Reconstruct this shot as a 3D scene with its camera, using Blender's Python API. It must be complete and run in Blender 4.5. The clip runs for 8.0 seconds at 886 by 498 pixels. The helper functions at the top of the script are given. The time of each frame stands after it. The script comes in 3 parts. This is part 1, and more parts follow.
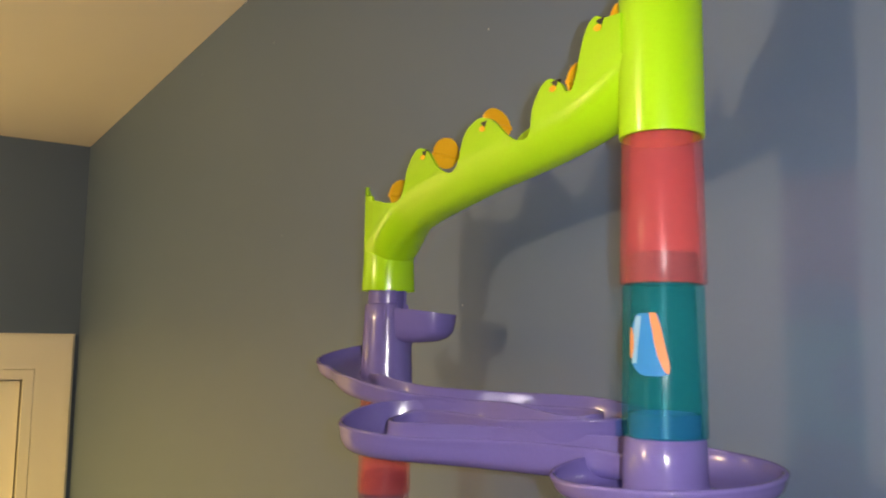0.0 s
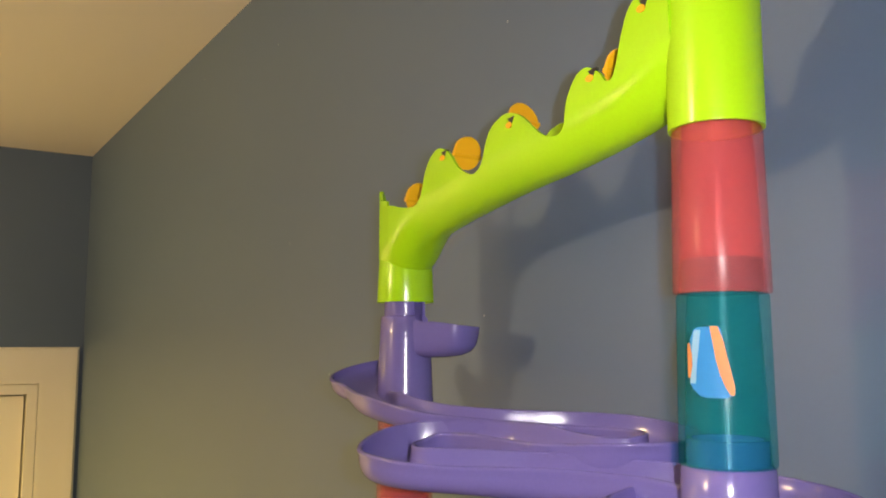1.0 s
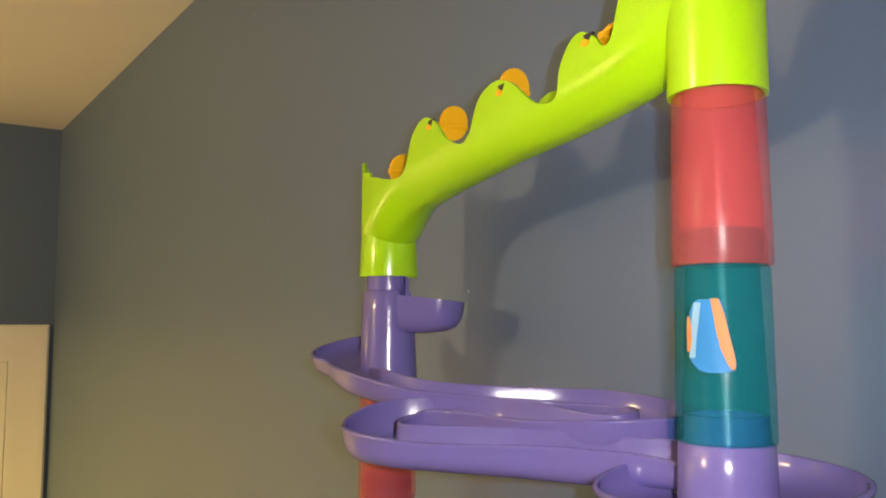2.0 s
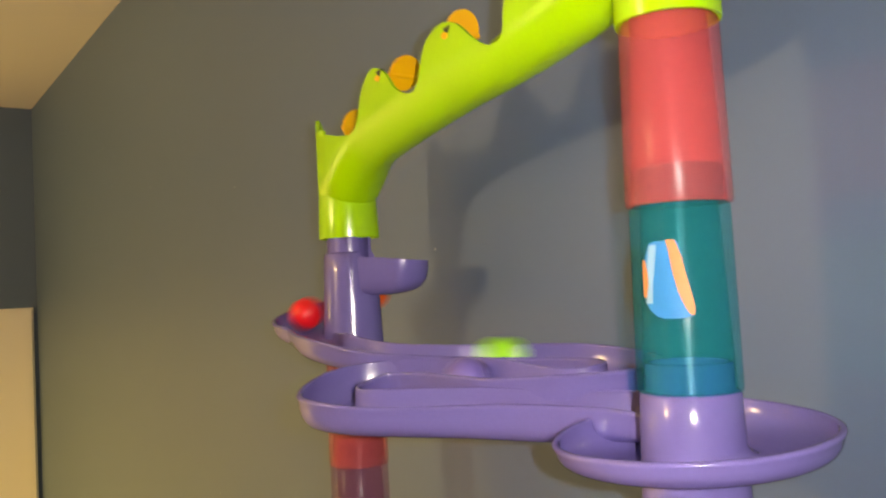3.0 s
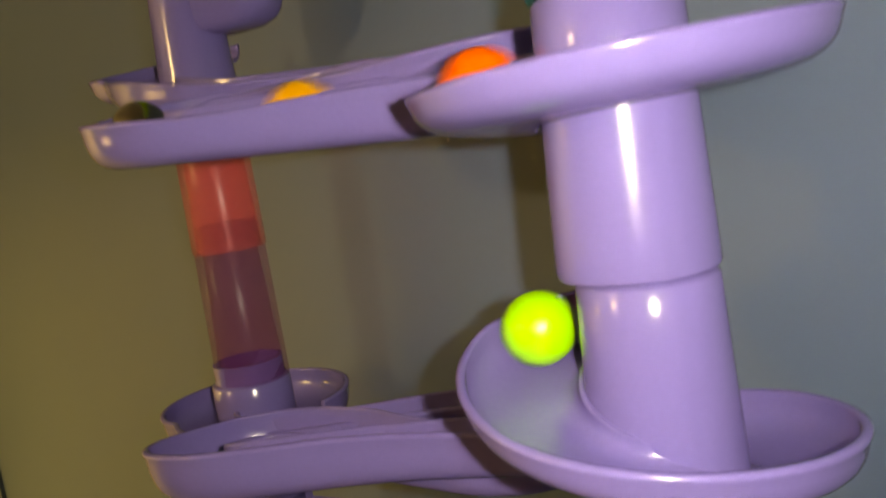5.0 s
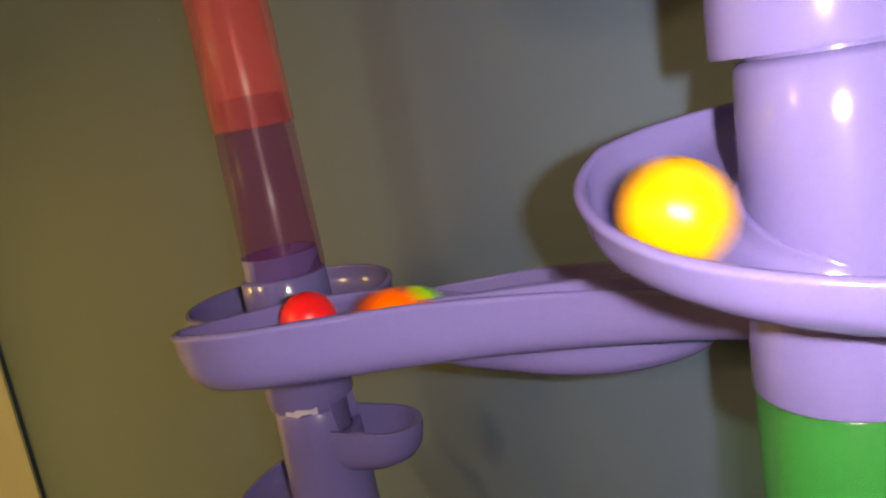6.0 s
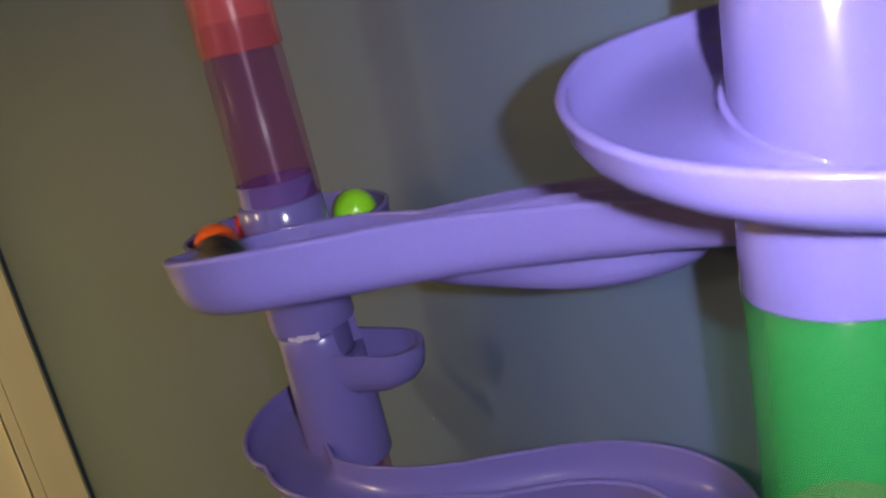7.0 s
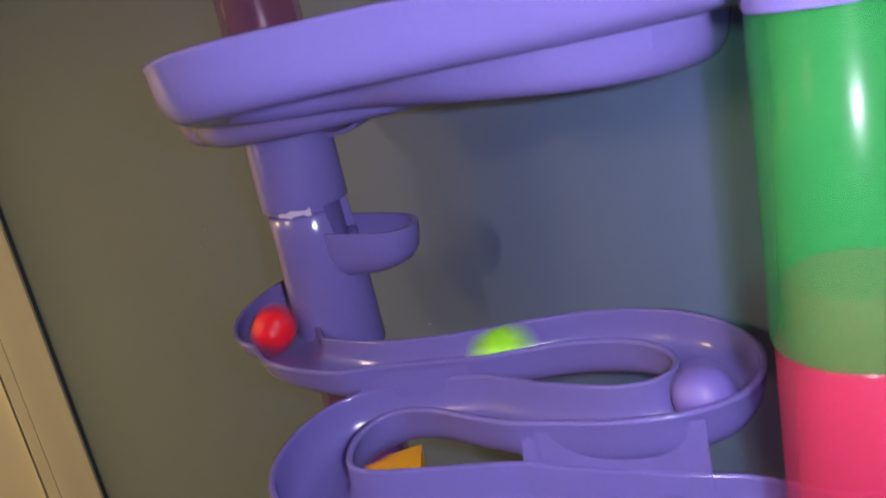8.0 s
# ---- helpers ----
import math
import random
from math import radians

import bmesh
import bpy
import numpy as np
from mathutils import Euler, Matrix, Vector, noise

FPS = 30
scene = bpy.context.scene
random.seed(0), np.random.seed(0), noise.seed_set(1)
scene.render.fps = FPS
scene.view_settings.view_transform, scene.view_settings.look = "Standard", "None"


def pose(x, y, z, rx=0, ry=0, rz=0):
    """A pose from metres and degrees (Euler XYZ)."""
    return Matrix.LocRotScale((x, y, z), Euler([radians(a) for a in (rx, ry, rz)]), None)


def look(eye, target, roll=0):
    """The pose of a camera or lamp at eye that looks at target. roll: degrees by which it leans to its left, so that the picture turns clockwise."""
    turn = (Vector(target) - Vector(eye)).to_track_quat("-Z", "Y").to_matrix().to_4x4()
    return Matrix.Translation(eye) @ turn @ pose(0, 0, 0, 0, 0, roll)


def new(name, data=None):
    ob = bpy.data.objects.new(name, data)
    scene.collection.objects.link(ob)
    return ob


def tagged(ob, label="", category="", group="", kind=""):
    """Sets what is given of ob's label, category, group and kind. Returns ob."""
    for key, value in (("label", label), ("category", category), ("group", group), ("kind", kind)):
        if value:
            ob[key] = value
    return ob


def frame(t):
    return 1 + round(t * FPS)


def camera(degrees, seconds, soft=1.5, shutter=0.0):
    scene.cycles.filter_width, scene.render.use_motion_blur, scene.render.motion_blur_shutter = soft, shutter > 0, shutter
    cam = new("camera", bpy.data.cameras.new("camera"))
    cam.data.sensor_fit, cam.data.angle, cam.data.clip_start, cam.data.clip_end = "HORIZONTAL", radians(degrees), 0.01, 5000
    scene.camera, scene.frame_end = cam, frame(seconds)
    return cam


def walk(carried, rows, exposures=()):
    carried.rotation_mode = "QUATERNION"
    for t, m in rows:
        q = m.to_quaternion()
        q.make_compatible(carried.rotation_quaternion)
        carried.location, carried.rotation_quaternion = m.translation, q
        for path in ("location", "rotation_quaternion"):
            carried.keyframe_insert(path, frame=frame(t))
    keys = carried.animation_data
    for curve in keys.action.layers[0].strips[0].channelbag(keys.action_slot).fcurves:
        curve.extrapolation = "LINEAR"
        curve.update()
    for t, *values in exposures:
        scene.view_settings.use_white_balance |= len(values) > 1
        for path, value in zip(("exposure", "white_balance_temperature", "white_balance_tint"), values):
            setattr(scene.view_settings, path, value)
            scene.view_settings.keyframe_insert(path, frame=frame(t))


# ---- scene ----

cam = camera(56.0, 8.0, soft=1.9, shutter=0.5)
PATH = [
    (0, (0.3654, -0.2383, 2.183), (0.114, -0.0777, 2.2143), 0.91),
    (0.5, (0.3474, -0.2379, 2.1834), (0.0947, -0.0801, 2.218), 0.39),
    (1, (0.3386, -0.2296, 2.1868), (0.0863, -0.0707, 2.22), 0.07),
    (1.2, (0.3338, -0.2279, 2.1896), (0.0841, -0.0646, 2.221), -0.45),
    (2.5, (0.327, -0.2283, 2.1831), (0.0789, -0.0611, 2.2047), -0.09),
    (3, (0.3237, -0.2091, 2.1833), (0.0763, -0.0398, 2.1957), -2.84),
    (3.5, (0.3157, -0.1899, 2.1755), (0.068, -0.0206, 2.1736), -5.04),
    (4, (0.3009, -0.1846, 2.167), (0.0534, -0.0159, 2.1506), -6.38),
    (4.2, (0.2984, -0.1766, 2.1626), (0.0529, -0.0056, 2.1406), -6.92),
    (5.3, (0.2657, -0.1476, 2.1267), (0.0275, 0.0292, 2.0815), -9.24),
    (5.5, (0.2569, -0.1472, 2.1227), (0.0188, 0.0287, 2.0739), -9.57),
    (6, (0.2435, -0.1475, 2.1131), (0.0039, 0.0225, 2.0524), -10.45),
    (6.5, (0.2417, -0.1529, 2.1138), (-0.0005, 0.0086, 2.0411), -11.76),
    (7, (0.2448, -0.1442, 2.1097), (0.0052, 0.0155, 2.0256), -12.55),
    (7.5, (0.2393, -0.1449, 2.0897), (-0.0005, 0.0128, 2.0023), -12.70),
    (8, (0.2455, -0.1501, 2.0722), (0.0048, 0.0073, 1.9869), -12.12),
]
walk(cam, [(t, look(eye, target, roll)) for t, eye, target, roll in PATH],
     exposures=((0.0, 1.06, 6400, 14), (2.5, 1.02, 6700, 13), (4.0, 0.93, 8300, 12), (5.4, 0.08, 8600, 7), (6.5, 0.25, 6600, 8), (7.0, 0.05, 5600, 19), (8.0, 0.14, 5450, 30)))

# ---- light: dim indoor air, a warm pendant bulb, two added unseen fill lamps, the phone's own torch (a keyed thing below) ----
world = bpy.data.worlds.new("world")
world.use_nodes = True
world.node_tree.nodes["Background"].inputs[0].default_value = (0.6, 0.6, 0.65, 1)
world.node_tree.nodes["Background"].inputs[1].default_value = 0.06
scene.world = world
LAMP = (-0.12, -1.05, 2.36)
FILL_PENDANT = (-0.76, -0.88, 2.25)
bulb = bpy.data.lights.new("pendant_bulb", "POINT")
bulb.shadow_soft_size, bulb.energy, bulb.color = 0.028, 8.0, (1.0, 0.71, 0.34)
bulb_ob = new("pendant_bulb", bulb)
bulb_ob.location = LAMP
# added downward fill that warms the door and the lower left wall
down_fill = bpy.data.lights.new("pendant_down_fill", "AREA")
down_fill.shape, down_fill.size, down_fill.energy, down_fill.color = "DISK", 0.09, 10.0, (1.0, 0.66, 0.13)
down_fill_ob = new("pendant_down_fill", down_fill)
down_fill_ob.matrix_world = pose(FILL_PENDANT[0], FILL_PENDANT[1], FILL_PENDANT[2] - 0.05)
# added upward fill to brighten the ceiling, kept out of view
UPLIGHT = (-0.78, -1.25, 1.86)
glow = bpy.data.lights.new("ceiling_fill", "AREA")
glow.shape, glow.size, glow.energy, glow.color = "DISK", 0.25, 7.5, (1.0, 0.66, 0.25)
glow_ob = new("ceiling_fill", glow)
glow_ob.matrix_world = pose(*UPLIGHT, 180, 0, 0)
TORCH_GLOW = 7300.0
TORCH_OFFSET = (0.0138, 0.004, 0.004)

# ---- materials ----


def material(name):
    m = bpy.data.materials.new(name)
    m.use_nodes = True
    return m, m.node_tree, m.node_tree.nodes["Principled BSDF"]


def grain(tree, bsdf, colour, spread, scale, bump, bump_scale, fine=0.0):
    """Two-scale colour variation and a fine relief."""
    n = tree.nodes
    where = n.new("ShaderNodeTexCoord")
    big = n.new("ShaderNodeTexNoise")
    big.inputs["Scale"].default_value, big.inputs["Detail"].default_value = scale, 5
    ramp = n.new("ShaderNodeMix")
    ramp.data_type = "RGBA"
    ramp.inputs[6].default_value = (*[c * (1 - spread) for c in colour], 1)
    ramp.inputs[7].default_value = (*[min(1, c * (1 + spread)) for c in colour], 1)
    tree.links.new(where.outputs["Object"], big.inputs["Vector"])
    tree.links.new(big.outputs["Fac"], ramp.inputs[0])
    tree.links.new(ramp.outputs[2], bsdf.inputs["Base Color"])
    small = n.new("ShaderNodeTexNoise")
    small.inputs["Scale"].default_value, small.inputs["Detail"].default_value = bump_scale, 4
    rise = n.new("ShaderNodeBump")
    rise.inputs["Strength"].default_value, rise.inputs["Distance"].default_value = bump, 0.001
    tree.links.new(where.outputs["Object"], small.inputs["Vector"])
    tree.links.new(small.outputs["Fac"], rise.inputs["Height"])
    tree.links.new(rise.outputs["Normal"], bsdf.inputs["Normal"])
    return small


def plastic(name, colour, rough=0.22, spread=0.05):
    """Moulded plastic: slight tone drift, handling wear in the gloss."""
    m, tree, b = material(name)
    n = tree.nodes
    where = n.new("ShaderNodeTexCoord")
    tone, fine = n.new("ShaderNodeTexNoise"), n.new("ShaderNodeTexNoise")
    tone.inputs["Scale"].default_value, tone.inputs["Detail"].default_value = 24, 3
    fine.inputs["Scale"].default_value, fine.inputs["Detail"].default_value = 900, 2
    mix, both = n.new("ShaderNodeMix"), n.new("ShaderNodeMath")
    both.operation = "MULTIPLY"
    mix.data_type = "RGBA"
    mix.inputs[6].default_value = (*[c * (1 - spread) for c in colour], 1)
    mix.inputs[7].default_value = (*[min(1, c * (1 + 2 * spread)) for c in colour], 1)
    for t in (tone, fine):
        tree.links.new(where.outputs["Object"], t.inputs["Vector"])
    tree.links.new(tone.outputs["Fac"], both.inputs[0])
    tree.links.new(fine.outputs["Fac"], both.inputs[1])
    tree.links.new(both.outputs[0], mix.inputs[0])
    tree.links.new(mix.outputs[2], b.inputs["Base Color"])
    worn, spread_of = n.new("ShaderNodeTexNoise"), n.new("ShaderNodeMapRange")
    worn.inputs["Scale"].default_value, worn.inputs["Detail"].default_value = 70, 6
    spread_of.inputs["From Min"].default_value, spread_of.inputs["From Max"].default_value = 0.35, 0.65
    spread_of.inputs["To Min"].default_value, spread_of.inputs["To Max"].default_value = 0.95 * rough, 1.06 * rough
    tree.links.new(where.outputs["Object"], worn.inputs["Vector"])
    tree.links.new(worn.outputs["Fac"], spread_of.inputs["Value"])
    tree.links.new(spread_of.outputs["Result"], b.inputs["Roughness"])
    b.inputs["IOR"].default_value = 1.5
    return m


def clear_plastic(name, tint, body, cover):
    """Tinted see-through plastic: part of the light passes, the rest is scattered by the wall of the tube."""
    m, tree, b = material(name)
    b.inputs["Base Color"].default_value = (*body, 1)
    b.inputs["Roughness"].default_value = 0.25
    n = tree.nodes
    clear = n.new("ShaderNodeBsdfTransparent")
    clear.inputs[0].default_value = (*tint, 1)
    blend = n.new("ShaderNodeMixShader")
    blend.inputs[0].default_value = cover
    out = n["Material Output"]
    tree.links.new(clear.outputs[0], blend.inputs[1])
    tree.links.new(b.outputs[0], blend.inputs[2])
    tree.links.new(blend.outputs[0], out.inputs["Surface"])
    return m


def wall_paint(name, colour, spread=0.05, rough=0.5, bump=0.03):
    m, tree, b = material(name)
    grain(tree, b, colour, spread, 3.0, bump, 420)
    b.inputs["Roughness"].default_value = rough
    return m


def speckle(m):
    """Sparse pale specks and faint rubbed patches on the paint."""
    tree = m.node_tree
    n, b = tree.nodes, tree.nodes["Principled BSDF"]
    where = n.new("ShaderNodeTexCoord")
    cell = n.new("ShaderNodeTexVoronoi")
    cell.inputs["Scale"].default_value = 55
    near = n.new("ShaderNodeMath")
    near.operation, near.inputs[1].default_value = "LESS_THAN", 0.035
    some = n.new("ShaderNodeMath")
    some.operation, some.inputs[1].default_value = "GREATER_THAN", 0.72
    both = n.new("ShaderNodeMath")
    both.operation = "MULTIPLY"
    split = n.new("ShaderNodeSeparateColor")
    mix = n.new("ShaderNodeMix")
    mix.data_type = "RGBA"
    mix.inputs[7].default_value = (0.32, 0.36, 0.44, 1)
    old = b.inputs["Base Color"].links[0].from_socket
    tree.links.new(where.outputs["Object"], cell.inputs["Vector"])
    tree.links.new(cell.outputs["Distance"], near.inputs[0])
    tree.links.new(cell.outputs["Color"], split.inputs[0])
    tree.links.new(split.outputs[0], some.inputs[0])
    tree.links.new(near.outputs[0], both.inputs[0])
    tree.links.new(some.outputs[0], both.inputs[1])
    tree.links.new(both.outputs[0], mix.inputs[0])
    tree.links.new(old, mix.inputs[6])
    tree.links.new(mix.outputs[2], b.inputs["Base Color"])


PURPLE = plastic("purple_plastic", (0.152, 0.126, 0.362), 0.19)
LIME = plastic("lime_plastic", (0.37, 0.68, 0.006), 0.24)
AMBER = plastic("amber_plastic", (0.95, 0.48, 0.008), 0.35)
RED_CLEAR = clear_plastic("red_clear_plastic", (0.99, 0.78, 0.78), (0.82, 0.18, 0.20), 0.19)
TEAL_CLEAR = clear_plastic("teal_clear_plastic", (0.58, 0.89, 0.92), (0.01, 0.31, 0.35), 0.13)
VIOLET_CLEAR = clear_plastic("violet_clear_plastic", (0.90, 0.78, 0.87), (0.24, 0.08, 0.22), 0.13)
GREEN_CLEAR = clear_plastic("green_clear_plastic", (0.76, 0.95, 0.74), (0.06, 0.40, 0.11), 0.19)
PINK_CLEAR = clear_plastic("pink_clear_plastic", (0.99, 0.74, 0.80), (0.74, 0.07, 0.15), 0.24)
BLUE_WALL = wall_paint("blue_grey_wall_paint", (0.084, 0.132, 0.230), 0.07, 0.60)
BLUE_WALL.node_tree.nodes["Principled BSDF"].inputs["Specular IOR Level"].default_value = 0.8
speckle(BLUE_WALL)
CEILING_PAINT = wall_paint("ceiling_paint", (0.78, 0.76, 0.72), 0.03, 0.8)
WHITE_PAINT = wall_paint("white_trim_paint", (0.80, 0.78, 0.72), 0.03, 0.45, 0.05)
WOOD = wall_paint("wood_floor", (0.32, 0.20, 0.11), 0.25, 0.4)
STICKER_BLUE = plastic("sticker_blue", (0.012, 0.20, 0.50), 0.6)
STICKER_PALE = plastic("sticker_pale_blue", (0.22, 0.42, 0.60), 0.6)
STICKER_TAN = plastic("sticker_tan", (0.55, 0.22, 0.07), 0.6)
BLACK = plastic("black_plastic", (0.02, 0.02, 0.02), 0.4)
# chipped plastic, pale because the crack's highlight is in the colour
CHIP_GLINT = plastic("chipped_plastic_glint", (0.55, 0.48, 0.68), 0.5, 0.3)
MATT_BLACK = wall_paint("matt_black", (0.015, 0.015, 0.015), 0.05, 1.0)

# ---- mesh tools ----


def mesh_of(name, verts, faces, mat, sharp=40):
    me = bpy.data.meshes.new(name)
    me.from_pydata([tuple(v) for v in verts], [], faces)
    bm = bmesh.new()
    bm.from_mesh(me)
    bmesh.ops.recalc_face_normals(bm, faces=bm.faces)
    bm.to_mesh(me)
    bm.free()
    for p in me.polygons:
        p.use_smooth = True
    me.set_sharp_from_angle(angle=radians(sharp))
    me.materials.append(mat)
    return me


def part(name, me, parent, label="", at=None):
    ob = new(name, me)
    ob.parent = parent
    if at:
        ob.matrix_basis = at
    if label:
        tagged(ob, label)
    return ob


def thing(name, label, category, group="", kind="", at=(0, 0, 0)):
    ob = new(name)
    ob.empty_display_size = 0.01
    ob.location = at
    return tagged(ob, label, category, group, kind)


def lathe(profile, seg=56):
    """Closed profile of (radius, z) turned round the z axis."""
    n = len(profile)
    verts = [(r * math.cos(a), r * math.sin(a), z) for k in range(seg) for a in [2 * math.pi * k / seg] for r, z in profile]
    faces = [(k * n + i, k * n + (i + 1) % n, ((k + 1) % seg) * n + (i + 1) % n, ((k + 1) % seg) * n + i) for k in range(seg) for i in range(n)]
    return verts, faces


def moved(vf, x=0, y=0, z=0):
    return [(a + x, b + y, c + z) for a, b, c in vf[0]], vf[1]


def joined(*pieces):
    verts, faces = [], []
    for v, f in pieces:
        k = len(verts)
        verts += list(v)
        faces += [tuple(i + k for i in q) for q in f]
    return verts, faces


def box(x0, x1, y0, y1, z0, z1):
    v = [(x, y, z) for x in (x0, x1) for y in (y0, y1) for z in (z0, z1)]
    return v, [(0, 1, 3, 2), (4, 6, 7, 5), (0, 4, 5, 1), (2, 3, 7, 6), (0, 2, 6, 4), (1, 5, 7, 3)]


def sweep(path, profiles, closed_ends=True):
    """A closed section, one list of (side, height) for each point of the path, carried along it upright."""
    path = np.array(path)
    ahead = np.gradient(path, axis=0)
    ahead[:, 2] = 0
    ahead /= np.linalg.norm(ahead, axis=1)[:, None]
    side = np.stack([ahead[:, 1], -ahead[:, 0], np.zeros(len(path))], 1)
    n = len(profiles[0])
    verts = [tuple(p + s * a + np.array((0, 0, h))) for p, s, prof in zip(path, side, profiles) for a, h in prof]
    faces = [(k * n + i, k * n + (i + 1) % n, (k + 1) * n + (i + 1) % n, (k + 1) * n + i) for k in range(len(path) - 1) for i in range(n)]
    if closed_ends:
        faces += [tuple(range(n)), tuple(range((len(path) - 1) * n, len(path) * n))]
    return verts, faces


def smooth_line(points, step=0.002):
    """An even polyline on a Catmull-Rom curve through the points."""
    p = np.array(points, float)
    p = np.vstack([2 * p[0] - p[1], p, 2 * p[-1] - p[-2]])
    out = []
    for k in range(1, len(p) - 2):
        for u in np.linspace(0, 1, 16, endpoint=False):
            a, b, c, d = p[k - 1 : k + 3]
            out.append(0.5 * (2 * b + (c - a) * u + (2 * a - 5 * b + 4 * c - d) * u * u + (3 * b - a - 3 * c + d) * u**3))
    out = np.array([*out, p[-2]])
    run = np.r_[0, np.cumsum(np.linalg.norm(np.diff(out, axis=0), axis=1))]
    want = np.linspace(0, run[-1], int(run[-1] / step) + 2)
    return np.stack([np.interp(want, run, out[:, k]) for k in range(out.shape[1])], 1)


# ---- room: metres, the long blue wall at y = WALL, the short wall with the door at x = END ----
WALL, END, CEILING = 0.0012, -1.117, 2.491
XFAR, YFAR = 2.4, -3.2


def slab(name, b, mat, label, category):
    return tagged(new(name, mesh_of(name, *box(*b), mat)), label, category, kind="structure")


wn = box(END - 0.12, XFAR + 0.1, WALL, WALL + 0.1, 0, CEILING)
wn = ([(x, y + (0.0105 * (x - END) / 1.25), z) for x, y, z in wn[0]], wn[1])
tagged(new("wall_north", mesh_of("wall_north", *wn, BLUE_WALL)), "long wall painted dark blue grey, satin, finely stippled", "wall", kind="structure")
DOOR = (-0.0615, -0.875, 2.121)
side_wall = tagged(new("wall_west", mesh_of("wall_west", *joined(
    box(END - 0.12, END, YFAR, DOOR[1], 0, CEILING), box(END - 0.12, END, DOOR[0], WALL, 0, CEILING),
    box(END - 0.12, END, DOOR[1], DOOR[0], DOOR[2], CEILING)), BLUE_WALL)), "short blue grey wall with a doorway", "wall", kind="structure")
slab("wall_east", (XFAR, XFAR + 0.1, YFAR, WALL, 0, CEILING), BLUE_WALL, "plain blue grey wall", "wall")
slab("wall_south", (END - 0.12, XFAR + 0.1, YFAR - 0.1, YFAR, 0, CEILING), BLUE_WALL, "plain blue grey wall", "wall")
slab("floor", (END - 0.12, XFAR + 0.1, YFAR - 0.1, WALL + 0.1, -0.1, 0), WOOD, "brown wooden floor", "floor")
slab("ceiling", (END - 0.12, XFAR + 0.1, YFAR - 0.1, WALL + 0.1, CEILING, CEILING + 0.1), CEILING_PAINT, "white painted ceiling in warm lamp light", "ceiling")


def doorway():
    d = tagged(new("door_1"), "closed white panelled door with a moulded white casing", "door", kind="structure")
    d.location = (END, 0, 0)
    y0, y1, top = DOOR
    # casing section: (out from the opening, proud of the wall)
    sec = [(0, 0), (0, 0.005), (0.006, 0.0065), (0.010, 0.006), (0.043, 0.0065), (0.047, 0.0078), (0.053, 0.0078), (0.0565, 0.005), (0.0565, 0)]
    v, n = [], len(sec)
    for a, h in sec:
        v += [(h, y0 + a, 0), (h, y0 + a, top + a), (h, y1 - a, top + a), (h, y1 - a, 0)]
    f = [(4 * i + k, 4 * i + k + 1, 4 * ((i + 1) % n) + k + 1, 4 * ((i + 1) % n) + k) for i in range(n) for k in range(3)]
    f += [tuple(4 * i for i in range(n)), tuple(4 * i + 3 for i in range(n))]
    part("casing", mesh_of("casing", v, f, WHITE_PAINT, 25), d)
    part("jamb", mesh_of("jamb", *joined(box(-0.1, 0.004, y0 - 0.016, y0 - 0.001, 0, top - 0.001), box(-0.1, 0.004, y1 + 0.001, y1 + 0.016, 0, top - 0.001),
                                         box(-0.1, 0.004, y1 + 0.016, y0 - 0.016, top - 0.016, top - 0.001)), WHITE_PAINT), d)
    leaf = box(-0.045, -0.008, y1 + 0.019, y0 - 0.019, 0.008, top - 0.019)
    door = part("door_leaf", mesh_of("door_leaf", *leaf, WHITE_PAINT), d)
    w = (y0 - y1 - 0.038 - 0.36) / 2
    for k in range(2):
        ya = y1 + 0.019 + 0.12 + k * (w + 0.12)
        for za, zb in ((0.2, 0.95), (1.1, 1.97)):
            rim = []
            for g0, g1, hx in ((0, 0.018, -0.004), (0.03, 0.04, -0.005)):
                o, i = (ya + g0, ya + w - g0, za + g0, zb - g0), (ya + g1, ya + w - g1, za + g1, zb - g1)
                rim += [box(-0.008, hx, o[0], i[0], o[2], o[3]), box(-0.008, hx, i[1], o[1], o[2], o[3]),
                        box(-0.008, hx, i[0], i[1], o[2], i[2]), box(-0.008, hx, i[0], i[1], i[3], o[3])]
            part("panel_moulding", mesh_of("panel_moulding", *joined(*rim), WHITE_PAINT), door)
    part("hinge", mesh_of("hinge", *joined(moved(lathe([(0.0, 0), (0.006, 0), (0.006, 0.09), (0.0, 0.09)], 16), 0.004, y0 - 0.018, 1.78),
                                           box(-0.006, 0.002, y0 - 0.045, y0 - 0.018, 1.78, 1.87)), BLACK), d, "dark metal hinge")


doorway()
pendant = thing("unseen_pendant_lamp", "small pendant bulb on a cord under the ceiling", "lamp", "pendant lamps", at=(LAMP[0], LAMP[1], CEILING))
part("ceiling_rose", mesh_of("ceiling_rose", *lathe([(0.0, 0), (0.045, 0), (0.045, -0.012), (0.03, -0.022), (0, -0.022)]), WHITE_PAINT), pendant)
part("cord", mesh_of("cord", *lathe([(0.0, -0.02), (0.003, -0.02), (0.003, -0.085), (0.0, -0.085)], 12), BLACK), pendant)
part("bulb_holder", mesh_of("bulb_holder", *lathe([(0.0, -0.085), (0.014, -0.085), (0.016, -0.115), (0.0, -0.115)], 24), WHITE_PAINT), pendant)
# invented second pendant, out of view, to carry the downward fill
fill_pendant = thing("unseen_pendant_lamp", "added unseen fill lamp, drawn as a small pendant with a white cone shade under the ceiling", "lamp", "pendant lamps", at=(FILL_PENDANT[0], FILL_PENDANT[1], CEILING))
part("ceiling_rose", mesh_of("ceiling_rose", *lathe([(0.0, 0), (0.045, 0), (0.045, -0.012), (0.03, -0.022), (0, -0.022)]), WHITE_PAINT), fill_pendant)
